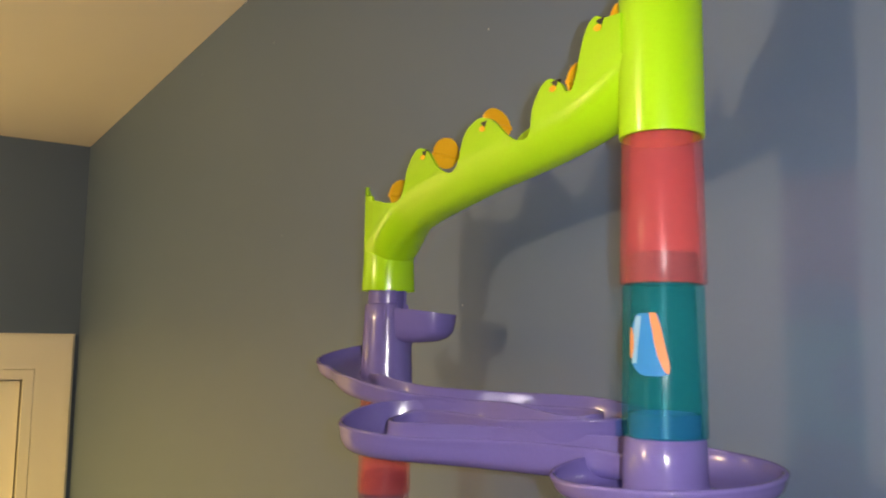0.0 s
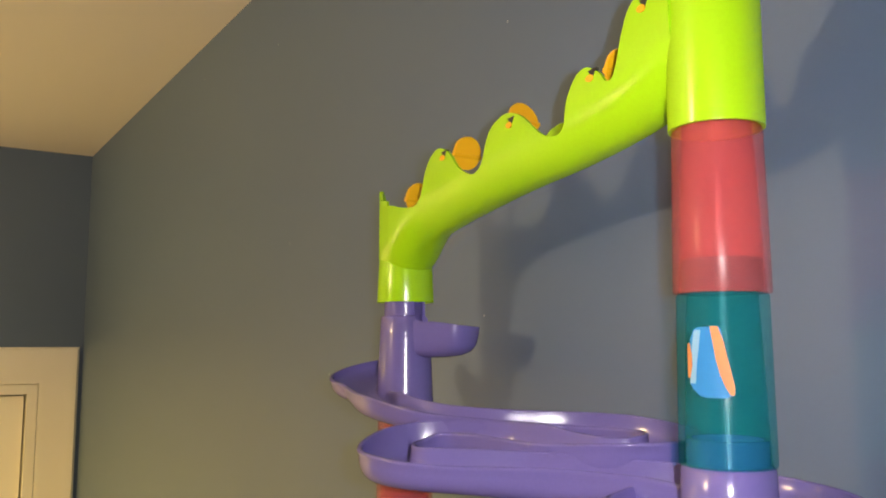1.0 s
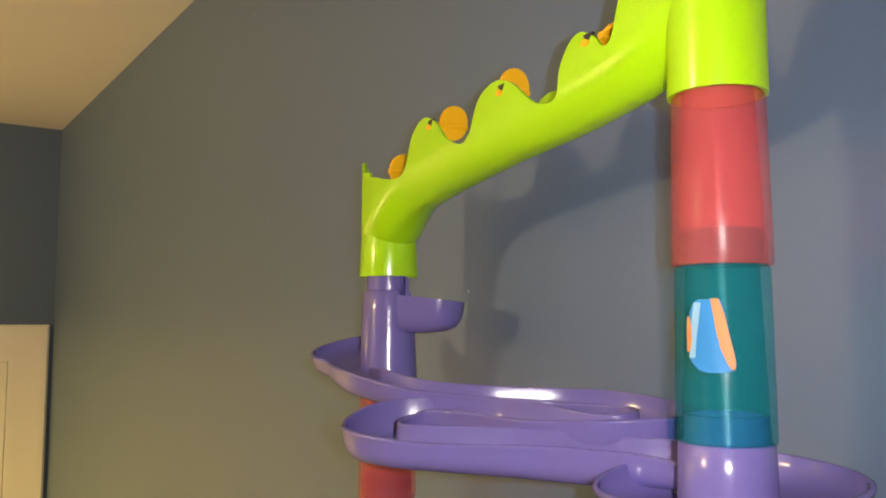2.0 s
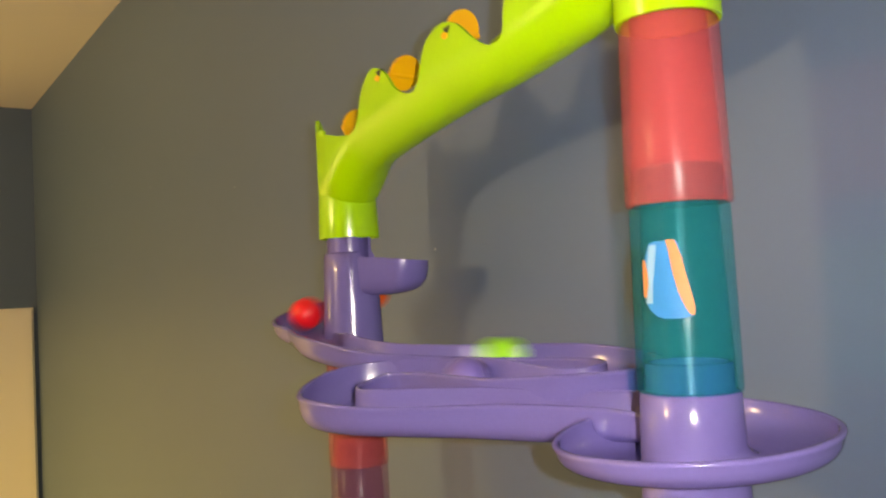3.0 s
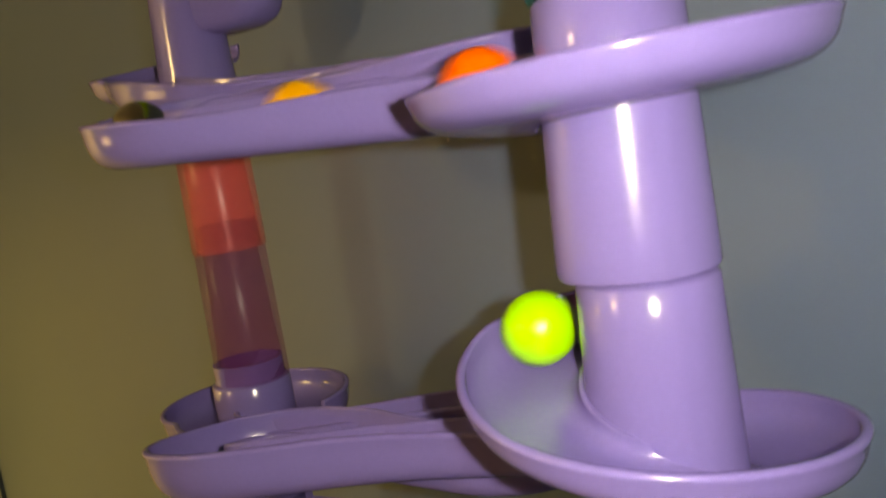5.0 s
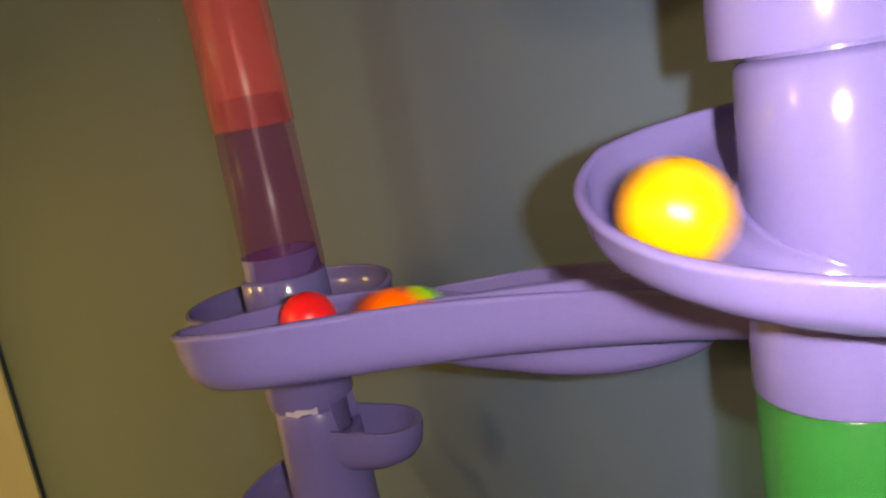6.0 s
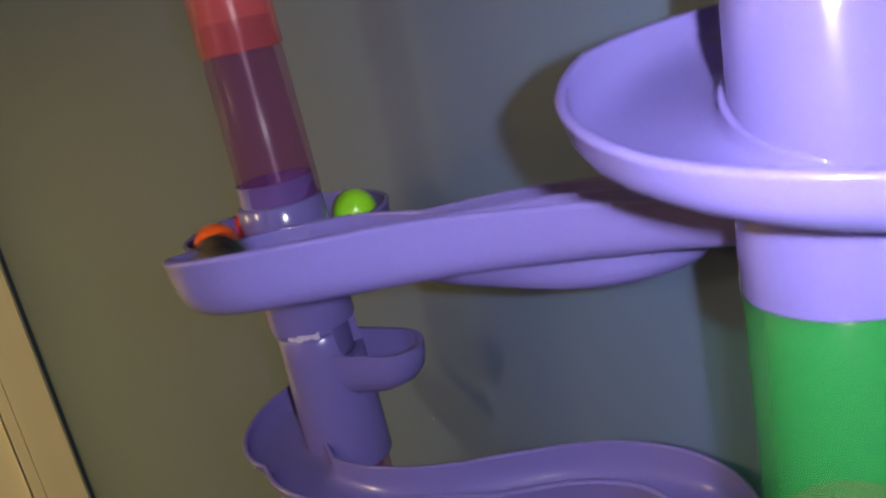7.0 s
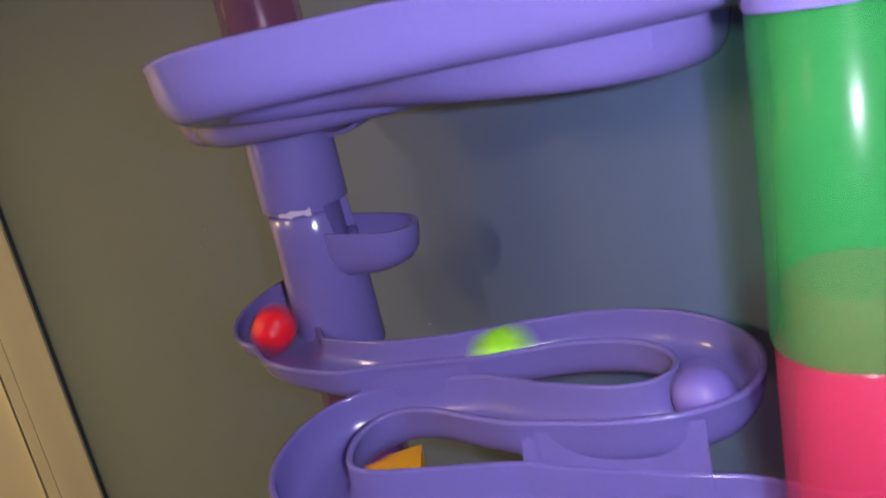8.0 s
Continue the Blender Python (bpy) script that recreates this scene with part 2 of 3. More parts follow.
part("cord", mesh_of("cord", *lathe([(0.0, -0.02), (0.003, -0.02), (0.003, -0.190), (0.0, -0.190)], 12), BLACK), fill_pendant)
part("shade", mesh_of("shade", *lathe([(0.0, -0.188), (0.014, -0.190), (0.06, -0.283), (0.058, -0.283), (0.012, -0.193), (0.0, -0.193)], 32), WHITE_PAINT), fill_pendant)
# invented floor lamp that houses the upward ceiling fill
fill_floor_lamp = thing("fill_floor_lamp", "added unseen fill lamp, drawn as a tall floor lamp with an upturned bowl shade", "floor lamp", at=(UPLIGHT[0], UPLIGHT[1], 0))
part("base", mesh_of("base", *lathe([(0.0, 0), (0.13, 0), (0.13, 0.012), (0.02, 0.025), (0, 0.025)]), BLACK), fill_floor_lamp)
part("pole", mesh_of("pole", *lathe([(0.0, 0.02), (0.012, 0.02), (0.012, 1.80), (0.0, 1.80)], 24), BLACK), fill_floor_lamp)
part("shade", mesh_of("shade", *lathe([(0.0, 1.79), (0.03, 1.79), (0.10, 1.83), (0.14, 1.89), (0.136, 1.89), (0.098, 1.835), (0.03, 1.796), (0, 1.796)]), WHITE_PAINT), fill_floor_lamp)

# ---- the marble run: two towers, three serpentine tracks, a flap chute ----
LX, LY, RX, RY = 0.0, -0.037, 0.186, -0.043
R, UNIT = 0.0126, 0.0459
BALL = 0.0071
HALF, SKIN = 0.0087, 0.0012
MIDX, MIDY = (LX + RX) / 2, (LY + RY) / 2
run = thing("marble_run", "tall plastic marble run with purple tracks and clear coloured tubes", "marble run", at=(0, 0, 0))


def ring(cx, cy, first, last, r=0.0225):
    n = max(2, int(abs(last - first) / 20) + 1)
    return [(cx + r * math.cos(radians(a)), cy + r * math.sin(radians(a))) for a in np.linspace(first, last, n)]


# the way between the two rings: first pass, bend by the wall, second pass, front bend, third pass
SNAKE = [(0.020, -0.0620), (0.037, -0.0575), (0.052, -0.0490), (0.065, -0.0375), (0.076, -0.0245), (0.086, -0.0130), (0.097, -0.0050), (0.109, -0.0008),
         (0.121, -0.0015), (0.1315, -0.0075), (0.1360, -0.0170), (0.1340, -0.0275), (0.1255, -0.0355), (0.1120, -0.0405), (0.0930, -0.0445), (0.0780, -0.0470),
         (0.0660, -0.0525), (0.0595, -0.0625), (0.0600, -0.0735), (0.0665, -0.0835), (0.0770, -0.0890), (0.0880, -0.0860), (0.0980, -0.0765), (0.1090, -0.0645),
         (0.1210, -0.0530), (0.1340, -0.0430), (0.1470, -0.0355), (0.1580, -0.0310)]


class Way:
    """Plan and rim heights of one track, from the left tower to the right one."""

    def __init__(self, left_from, right_to, shift, heights, lean=(0.0, 0.0), third=None):
        self.lx, self.ly = LX + lean[0], LY + lean[1]
        pts = ring(LX + 0.3 * lean[0], LY + 0.3 * lean[1], left_from, 285) + [(x + shift[0], y + shift[1]) for x, y in SNAKE] + ring(RX, RY, 140, right_to)
        flat = smooth_line([(x, y, 0) for x, y in pts])
        d = np.linalg.norm(np.diff(flat, axis=0), axis=1)
        self.run = np.r_[0, np.cumsum(d)] / d.sum()
        self.line = flat
        self.shift = shift
        near = lambda x, y, lo, hi: float(self.run[np.argmin(np.hypot(flat[:, 0] - x - shift[0], flat[:, 1] - y - shift[1]) + 9 * ((self.run < lo) | (self.run > hi)))])
        spot = lambda x, y, lo, hi: near(x - shift[0], y - shift[1], lo, hi)
        self.back, self.left, self.front = spot(self.lx, self.ly + 0.0225, 0, 0.25), spot(self.lx - 0.0225, self.ly, 0, 0.25), spot(self.lx, self.ly - 0.0225, 0, 0.3)
        self.bend_r, self.bend_l = near(0.136, -0.017, 0.3, 0.6), near(0.060, -0.070, 0.4, 0.75)
        self.exit = near(0.158, -0.031, 0.6, 0.95)
        self.r_back, self.r_right = spot(RX, RY + 0.0225, 0.7, 1), spot(RX + 0.0225, RY, 0.7, 1)
        self.r_front = spot(RX, RY - 0.0225, 0.7, 1)
        marks = [0, self.left, self.front, 0.5 * (self.front + self.bend_r), self.bend_r, self.bend_l, self.exit, self.r_front, 1]
        heights = list(heights)
        if third:  # height where the third pass leaves the front bend
            marks.insert(6, self.bend_l + 0.25 * (self.exit - self.bend_l))
            heights.insert(6, third)
        z = np.interp(self.run, marks, heights)
        reach = 7 if third else 12
        pad = np.pad(z, reach, mode="edge")
        self.line[:, 2] = np.convolve(pad, np.ones(2 * reach + 1) / (2 * reach + 1), "valid")


# the moulded piece, along its run from the ring where balls come in: rim heights of both sides and floor depth, millimetres
PIECE_MARKS = (0.0, 0.036, 0.091, 0.367, 0.539, 0.75, 0.88, 1.0)
RIM_R = ((0, 3), (0.068, 3.2), (0.114, 3.0), (0.136, 2.2), (0.159, 0), (0.182, -1.8), (0.273, -1.9), (0.318, -0.7), (0.341, 0), (0.409, 0), (0.432, 1.7), (0.455, 4),
         (0.523, 4.4), (0.545, 2.8), (0.568, -0.4), (0.591, -1.2), (0.614, -2.4), (0.636, -2.1), (0.682, -0.6), (0.75, 0), (1, 0))
RIM_L = ((0, 2.6), (0.136, 2.4), (0.159, 1), (0.182, 0.4), (0.227, 1), (0.295, 2), (0.318, 1), (0.386, 0), (0.432, -0.9), (0.477, 0.7), (0.523, 1.5), (0.545, 0),
         (0.591, 0), (0.636, 1.2), (0.705, 2), (0.75, 2.4), (0.79, 1.3), (0.82, 1.4), (0.85, 0.5), (0.905, 0), (0.935, 0.9), (0.96, 2.6), (0.985, 4.2), (1, 4.6))
FLOOR = ((0, 3.2), (0.09, 4.2), (0.16, 7.8), (0.2, 9), (0.4, 9), (0.5, 8.6), (0.58, 10.2), (0.7, 10.8), (0.77, 7.0), (0.83, 5.6), (1, 5.6))


def moulded(way, backwards):
    """Rim offsets and floor depth of a way; a piece turned half round runs from the right tower to the left one."""
    if backwards:
        marks = [0, 1 - way.r_right, 1 - way.exit, 1 - way.bend_l, 1 - way.bend_r, 1 - way.front, 1 - way.left, 1]
        along = np.interp(1 - way.run, marks, PIECE_MARKS)
    else:
        along = np.interp(way.run, [0, way.left, way.front, way.bend_r, way.bend_l, way.exit, way.r_front, 1], PIECE_MARKS)
    right, left, low = [np.interp(along, *zip(*rows)) / 1000 for rows in (RIM_R, RIM_L, FLOOR)]
    even = np.ones(5) / 5
    right, left, low = [np.convolve(np.pad(a, 2, mode="edge"), even, "valid") for a in (right, left, low)]
    way.rim_r, way.rim_l = (left, right) if backwards else (right, left)
    way.floor = low


LEAN_2, LEAN_3 = (-0.0008, -0.0008), (-0.0005, 0.0)
WAY_1 = Way(125, -203, (0.0035, 0.0), (2.1790, 2.1735, 2.1640, 2.1580, 2.1545, 2.1510, 2.1460, 2.1420, 2.1390))
WAY_2 = Way(15, -235, (0.0, 0.0), (2.0535, 2.0530, 2.0543, 2.0590, 2.0606, 2.0632, 2.0712, 2.0885, 2.1020), LEAN_2, 2.0700)
WAY_3 = Way(125, -172, (0.0, 0.0), (1.9885, 1.9838, 1.9797, 1.9806, 1.9820, 1.9725, 1.9650, 1.9580, 1.9560), LEAN_3)


for way, backwards in ((WAY_1, False), (WAY_2, True), (WAY_3, False)):
    moulded(way, backwards)
# the third piece sits level between the towers: only its inlet ring has raised rims
WAY_3.rim_r = WAY_3.rim_r * np.interp(WAY_3.run, (0, WAY_3.front + 0.08), (0.5, 0))
WAY_3.rim_l = WAY_3.rim_l * np.interp(WAY_3.run, (WAY_3.front - 0.04, WAY_3.front), (1, 0))
WAY_3.floor = np.maximum(WAY_3.floor, 0.0062)
WAY_3.floor = WAY_3.floor + 0.0015 * np.interp(WAY_3.run, (WAY_3.front, WAY_3.front + 0.1), (0, 1))
# the second piece is the same one turned half round
worn_in = np.interp(WAY_2.run, (WAY_2.exit, WAY_2.exit + 0.05), (0, 0.4))
near_pass = np.interp(WAY_2.run, (WAY_2.bend_l, WAY_2.bend_l + 0.05, WAY_2.exit - 0.09, WAY_2.exit), (0, 1, 1, 0))
WAY_2.rim_r, WAY_2.rim_l = worn_in * WAY_2.rim_r + 0.0024 * near_pass, worn_in * WAY_2.rim_l - 0.0012 * near_pass
WAY_2.rim_l = WAY_2.rim_l + np.interp(WAY_2.run, (WAY_2.r_front, 0.5 + 0.5 * WAY_2.r_front, 1), (-0.0012, 0.0008, -0.0030))
WAY_2.floor = np.interp(WAY_2.run, (0, WAY_2.back, WAY_2.left, WAY_2.front, WAY_2.front + 0.06, WAY_2.exit - 0.04, WAY_2.exit + 0.03, WAY_2.r_front, 1), (0.0130, 0.0105, 0.0095, 0.010, 0.010, 0.010, 0.0085, 0.0066, 0.0066))


def trough_section(w_left, w_right, deep, up_left=0.0, up_right=0.0, tilt=0.0):
    """U section, from the right rim to the left one and back along the outside; each rim has its own height, a tilt lowers the floor to the right."""
    def point(a, extra):
        c, q = math.cos(a), max(0.0, math.sin(a)) ** 0.75
        w, up = (w_right, up_right) if c > 0 else (w_left, up_left)
        out = math.copysign(abs(c) ** 0.62, c)
        return ((w + extra) * out, -(deep + extra + tilt * out) * q + up * (1 - q))
    rim = 0.0004
    inside = [point(math.pi * k / 14, 0.0) for k in range(15)]
    outside = [point(math.pi * (14 - k) / 14, SKIN) for k in range(15)]
    def lip(a, b):
        out = math.copysign(0.0005, b[0] - a[0])
        return [(a[0], a[1] + 0.5 * rim), (a[0] + 0.25 * (b[0] - a[0]), a[1] + 1.6 * rim), (a[0] + 0.75 * (b[0] - a[0]), a[1] + 1.7 * rim),
                (b[0] + 0.8 * out, b[1] + 0.9 * rim), (b[0] + out, b[1] - 0.0003), (b[0] + 0.3 * out, b[1] - 0.0009)]
    return [*inside, *lip(inside[-1], outside[0]), *outside[1:-1], *reversed(lip(inside[0], outside[-1]))]


def tube(height, bottom, top, neck=0.0095):
    """A tube whose narrower neck fits into the tube above it."""
    t = 0.0013
    return lathe([(bottom, 0), (bottom + 0.0002, 0.0006), (top, height - 0.0008), (top - 0.0006, height), (top - 0.0016, height + 0.0004),
                  (top - 0.0016, height + neck - 0.0006), (top - 0.0021, height + neck), (top - 0.0026, height + neck), (top - 0.0028, height - 0.001),
                  (bottom - t, 0.0008), (bottom - t + 0.0002, 0)])


def track(way, left_col, right_col):
    """One serpentine piece: trough, webs, the two collars round the towers and their end plates."""
    line = way.line
    n = len(line)
    near_l = np.hypot(line[:, 0] - way.lx, line[:, 1] - way.ly) < 0.0245
    near_r = np.hypot(line[:, 0] - RX, line[:, 1] - RY) < 0.0245
    bowl = np.convolve(np.pad((near_l | near_r).astype(float), 6, mode="edge"), np.ones(13) / 13, "valid")
    # neighbouring passes share a wall: each side is no wider than half the gap to the next pass
    ahead = np.gradient(line[:, :2], axis=0)
    ahead /= np.linalg.norm(ahead, axis=1)[:, None]
    free = ~(near_l | near_r)
    room = np.full((n, 2), 0.02)
    for k in np.nonzero(free)[0]:
        off = line[:, :2] - line[k, :2]
        gap = np.where(free & (np.abs(way.run - way.run[k]) > 0.1), np.hypot(off[:, 0], off[:, 1]), 9.0)
        j = int(np.argmin(gap))
        to_right = off[j, 0] * ahead[k, 1] - off[j, 1] * ahead[k, 0] > 0
        room[k, int(to_right)] = max(0.0073 if way is WAY_2 else 0.0055, gap[j] / 2 - 0.0007)
    room = np.minimum(room, HALF + 0.002)
    room = np.stack([np.convolve(np.pad(room[:, i], 3, mode="edge"), np.ones(7) / 7, "valid") for i in (0, 1)], 1)
    # the tower is on the left-hand side round the left ring, on the right-hand side round the right one
    first = np.arange(n) < n / 2
    profs = []
    for k in range(n):
        o, i_w, low = HALF + (0.0006 if way is WAY_2 else 0.0018) * bowl[k], HALF + 0.0012 * bowl[k], 0.0015 * bowl[k]
        if first[k]:
            profs.append(trough_section(min(i_w, room[k, 0]), min(o, room[k, 1]), way.floor[k], min(way.rim_l[k], way.rim_l[k] * (1 - bowl[k])) - low, way.rim_r[k], -0.0012 * bowl[k]))
        else:
            profs.append(trough_section(min(o, room[k, 0]), min(i_w, room[k, 1]), way.floor[k], way.rim_l[k], way.rim_r[k] - (0.005 * bowl[k] if way is WAY_2 else low), 0.0012 * bowl[k]))
    t = part("track", mesh_of("track", *sweep(line, profs), PURPLE, 75), run, "glossy purple serpentine track")
    # flat webs where neighbouring passes touch
    def nearest(x, y, lo, hi):
        ok = (way.run >= lo) & (way.run <= hi)
        return int(np.argmin(np.hypot(line[:, 0] - x - way.shift[0], line[:, 1] - y - way.shift[1]) + np.where(ok, 0, 9)))

    one, two, three = (0.0, way.bend_r), (way.bend_r, way.bend_l), (way.bend_l, 1.0)
    for xs, ys, p, q, rim, drop in (((0.043, 0.078), (-0.0585, -0.0375), one, two, way.rim_r, 0.0016), ((0.108, 0.150), (-0.054, -0.030), two, three, way.rim_l, 0.0050 if way is WAY_1 else 0.0016)):
        rows_a, rows_b = [], []
        for g in np.linspace(0, 1, 40):
            x, y = xs[0] + (xs[1] - xs[0]) * g, ys[0] + (ys[1] - ys[0]) * g
            ka, kb = nearest(x, y, *p), nearest(x, y, *q)
            a, b = line[ka], line[kb]
            far = np.linalg.norm((b - a)[:2])
            if not 2 * HALF - 0.0005 < far < 2 * HALF + 0.0042:
                continue
            d = (b - a) / far
            pa, pb = a + d * (HALF + 0.0002), b - d * (HALF + 0.0002)
            rows_a.append((pa[0], pa[1], a[2] + rim[ka] - drop))
            rows_b.append((pb[0], pb[1], b[2] + rim[kb] - drop))
        if len(rows_a) < 3:
            continue
        m = len(rows_a)
        v = [*rows_a, *rows_b, *[(x, y, z - 0.002) for x, y, z in rows_a], *[(x, y, z - 0.002) for x, y, z in rows_b]]
        f = []
        for k in range(m - 1):
            f += [(k, k + 1, m + k + 1, m + k), (2 * m + k, 3 * m + k, 3 * m + k + 1, 2 * m + k + 1),
                  (k, 2 * m + k, 2 * m + k + 1, k + 1), (m + k, m + k + 1, 3 * m + k + 1, 3 * m + k)]
        f += [(0, m, 3 * m, 2 * m), (m - 1, 3 * m - 1, 4 * m - 1, 2 * m - 1)]
        part("web", mesh_of("web", v, f, PURPLE), t)
    for side, (cx, cy), (z0, z1, r0, r1, slot) in (("left", (way.lx, way.ly), left_col), ("right", (RX, RY), right_col)):
        neck = 0.007
        rings = [z0 + 0.0006 + (z1 - z0 - 0.0014) * k / 6 for k in range(7)]
        prof = [(r0, z0), *[(r0 + 0.0002 + (r1 - r0 - 0.0002) * k / 6, z) for k, z in enumerate(rings)], (r1 - 0.0006, z1), (r1 - 0.0015, z1 + 0.0003), (r1 - 0.0015, z1 + neck),
                (r1 - 0.0027, z1 + neck), (r1 - 0.003, z1), (r0 - 0.0014, z0 + 0.0008), (r0 - 0.0012, z0)]
        v, f = lathe(prof)
        if slot:
            # the ball comes out of a slot above the cup
            low = z1 - slot
            v = [(x, y, min(z, low) if abs(math.degrees(math.atan2(y, x)) - CUP_TURN) < 42 and z > low else z) for x, y, z in v]
        if way is WAY_2 and side == "right":
            cx, cy = cx + 0.0008, cy + 0.0010
        part("collar", mesh_of("collar", *moved((v, f), cx, cy), PURPLE), t, "purple collar round the tower")
    return t


CUP_TURN = 38


def catch_cup(z, parent, way):
    """Scoop on the side of the left column: straight sides, round end, closed floor, open to the column."""
    reach, wide, deep, t = 0.0325, 0.0104, 0.0125, 0.0012
    outline = [(0.0085, -wide), (0.0150, -wide)]
    outline += [(reach - wide + 0.0006 + wide * math.cos(radians(a)), wide * math.sin(radians(a))) for a in range(-90, 91, 15)]
    outline += [(0.0150, wide), (0.0085, wide)]
    levels = [(1.0, 0.0), (0.985, -0.3), (0.94, -0.55), (0.84, -0.78), (0.66, -0.93), (0.40, -1.0)]
    n = len(outline)
    v, f = [], []
    for grow, drop in ((t, 0.0), (0.0, t)):
        for shrink, h in levels:
            for x, y in outline:
                cx = 0.0115
                s = shrink * (1 + grow / wide)
                v.append((cx + (x - cx) * (s if x > cx else 1), y * s, h * deep + 0.0030 * (1 + h) * (reach - x) / (reach - 0.0085) + (drop if h <= -1 else 0) - (t if grow and h < -0.5 else 0)))
    m = len(levels)
    for k in range(m - 1):
        for i in range(n - 1):
            a = k * n + i
            f += [(a, a + 1, a + n + 1, a + n), (m * n + a, m * n + a + n, m * n + a + n + 1, m * n + a + 1)]
    for i in range(n - 1):
        f.append((i, m * n + i, m * n + i + 1, i + 1))
    f += [tuple((m - 1) * n + i for i in range(n)), tuple(m * n + (m - 1) * n + i for i in reversed(range(n)))]
    c, s_ = math.cos(radians(CUP_TURN)), math.sin(radians(CUP_TURN))
    v = [(way.lx + x * c - y * s_, way.ly + x * s_ + y * c, z + h) for x, y, h in v]
    part("catch_cup", mesh_of("catch_cup", v, f, PURPLE, 50), parent, "small purple half-round cup")


PERIOD = 0.1868
TOP_L = 2.2049
track_1 = track(WAY_1, (2.1535, 2.1985, 0.0131, 0.0114, 0.009), (2.1085, 2.1541, 0.0136, 0.0123, 0))
catch_cup(2.1935, track_1, WAY_1)
track_2 = track(WAY_2, (2.0185, 2.0608, 0.0142, 0.0138, 0), (2.0622, 2.1075, 0.0136, 0.0121, 0))
track_3 = track(WAY_3, (1.967, 2.0165, 0.0144, 0.0137, 0.010), (1.922, 1.9673, 0.0133, 0.0123, 0))
catch_cup(2.1935 - PERIOD, track_3, WAY_3)


def chipped_joint(way, z):
    """Splintered plastic at the cracked joint of the left tower; its highlight is put into the pale colour."""
    rng = random.Random(4)
    v, f = [], []
    for k in range(9):
        a = radians(-62 + 5.2 * k)
        up, down = 0.0004 + 0.0009 * rng.random(), 0.0004 + 0.0010 * rng.random()
        for r in (0.0139, 0.0147):
            for h in (-down, up):
                v.append((way.lx + r * math.cos(a), way.ly + r * math.sin(a), z + h))
    for k in range(8):
        a, b = 4 * k, 4 * k + 4
        f += [(a + 2, b + 2, b + 3, a + 3), (a, a + 1, b + 1, b), (a + 1, a + 3, b + 3, b + 1), (a, b, b + 2, a + 2)]
    f += [(0, 2, 3, 1), (32, 33, 35, 34)]
    part("chipped_edge_glint", mesh_of("chipped_edge_glint", v, f, CHIP_GLINT, 20), track_2, "chipped plastic edge with its glint in the pale colour")


chipped_joint(WAY_2, 2.0180)


def tubes():
    def one(x, y, z0, z1, mat, label, b=R, t=0.0123, neck=0.0095):
        return part("tube", mesh_of("tube", *moved(tube(z1 - z0, b, t, neck), x, y, z0), mat), run, label)
    one(LX, LY, 2.1077, 2.1535, RED_CLEAR, "clear red plastic tube")
    one(LX, LY, 2.0608, 2.1077, VIOLET_CLEAR, "clear dark violet plastic tube")
    one(RX, RY, 2.2, 2.2458, RED_CLEAR, "clear red plastic tube", 0.0129)
    teal = one(RX, RY, 2.1541, 2.2, TEAL_CLEAR, "clear teal plastic tube with a torn sticker", 0.0126)
    one(RX, RY, 2.0142, 2.0622, GREEN_CLEAR, "clear green plastic tube", 0.0127)
    one(RX, RY, 1.9673, 2.0142, PINK_CLEAR, "clear pink plastic tube", 0.0127)
    # the towers go on down to the floor below the camera's view
    one(LX, LY, 1.921, 1.967, VIOLET_CLEAR, "clear dark violet plastic tube")
    mats = [PURPLE, RED_CLEAR, TEAL_CLEAR, GREEN_CLEAR]
    for x, y, top in ((LX, LY, 1.921), (RX, RY, 1.922)):
        k, z = 0, top
        while z > 0.08:
            low = max(z - UNIT, 0.012)
            if low < 0.05:
                low = 0.012
            one(x, y, low, z, mats[k % 4], "plastic tube of the lower tower")
            z, k = low, k + 1
        base = [(0.0, 0), (0.055, 0), (0.055, 0.006), (0.05, 0.010), (0.016, 0.013), (0.0, 0.013)]
        part("base", mesh_of("base", *moved(lathe(base), x, y, 0), PURPLE), run, "round purple foot")
    return teal


teal_tube = tubes()


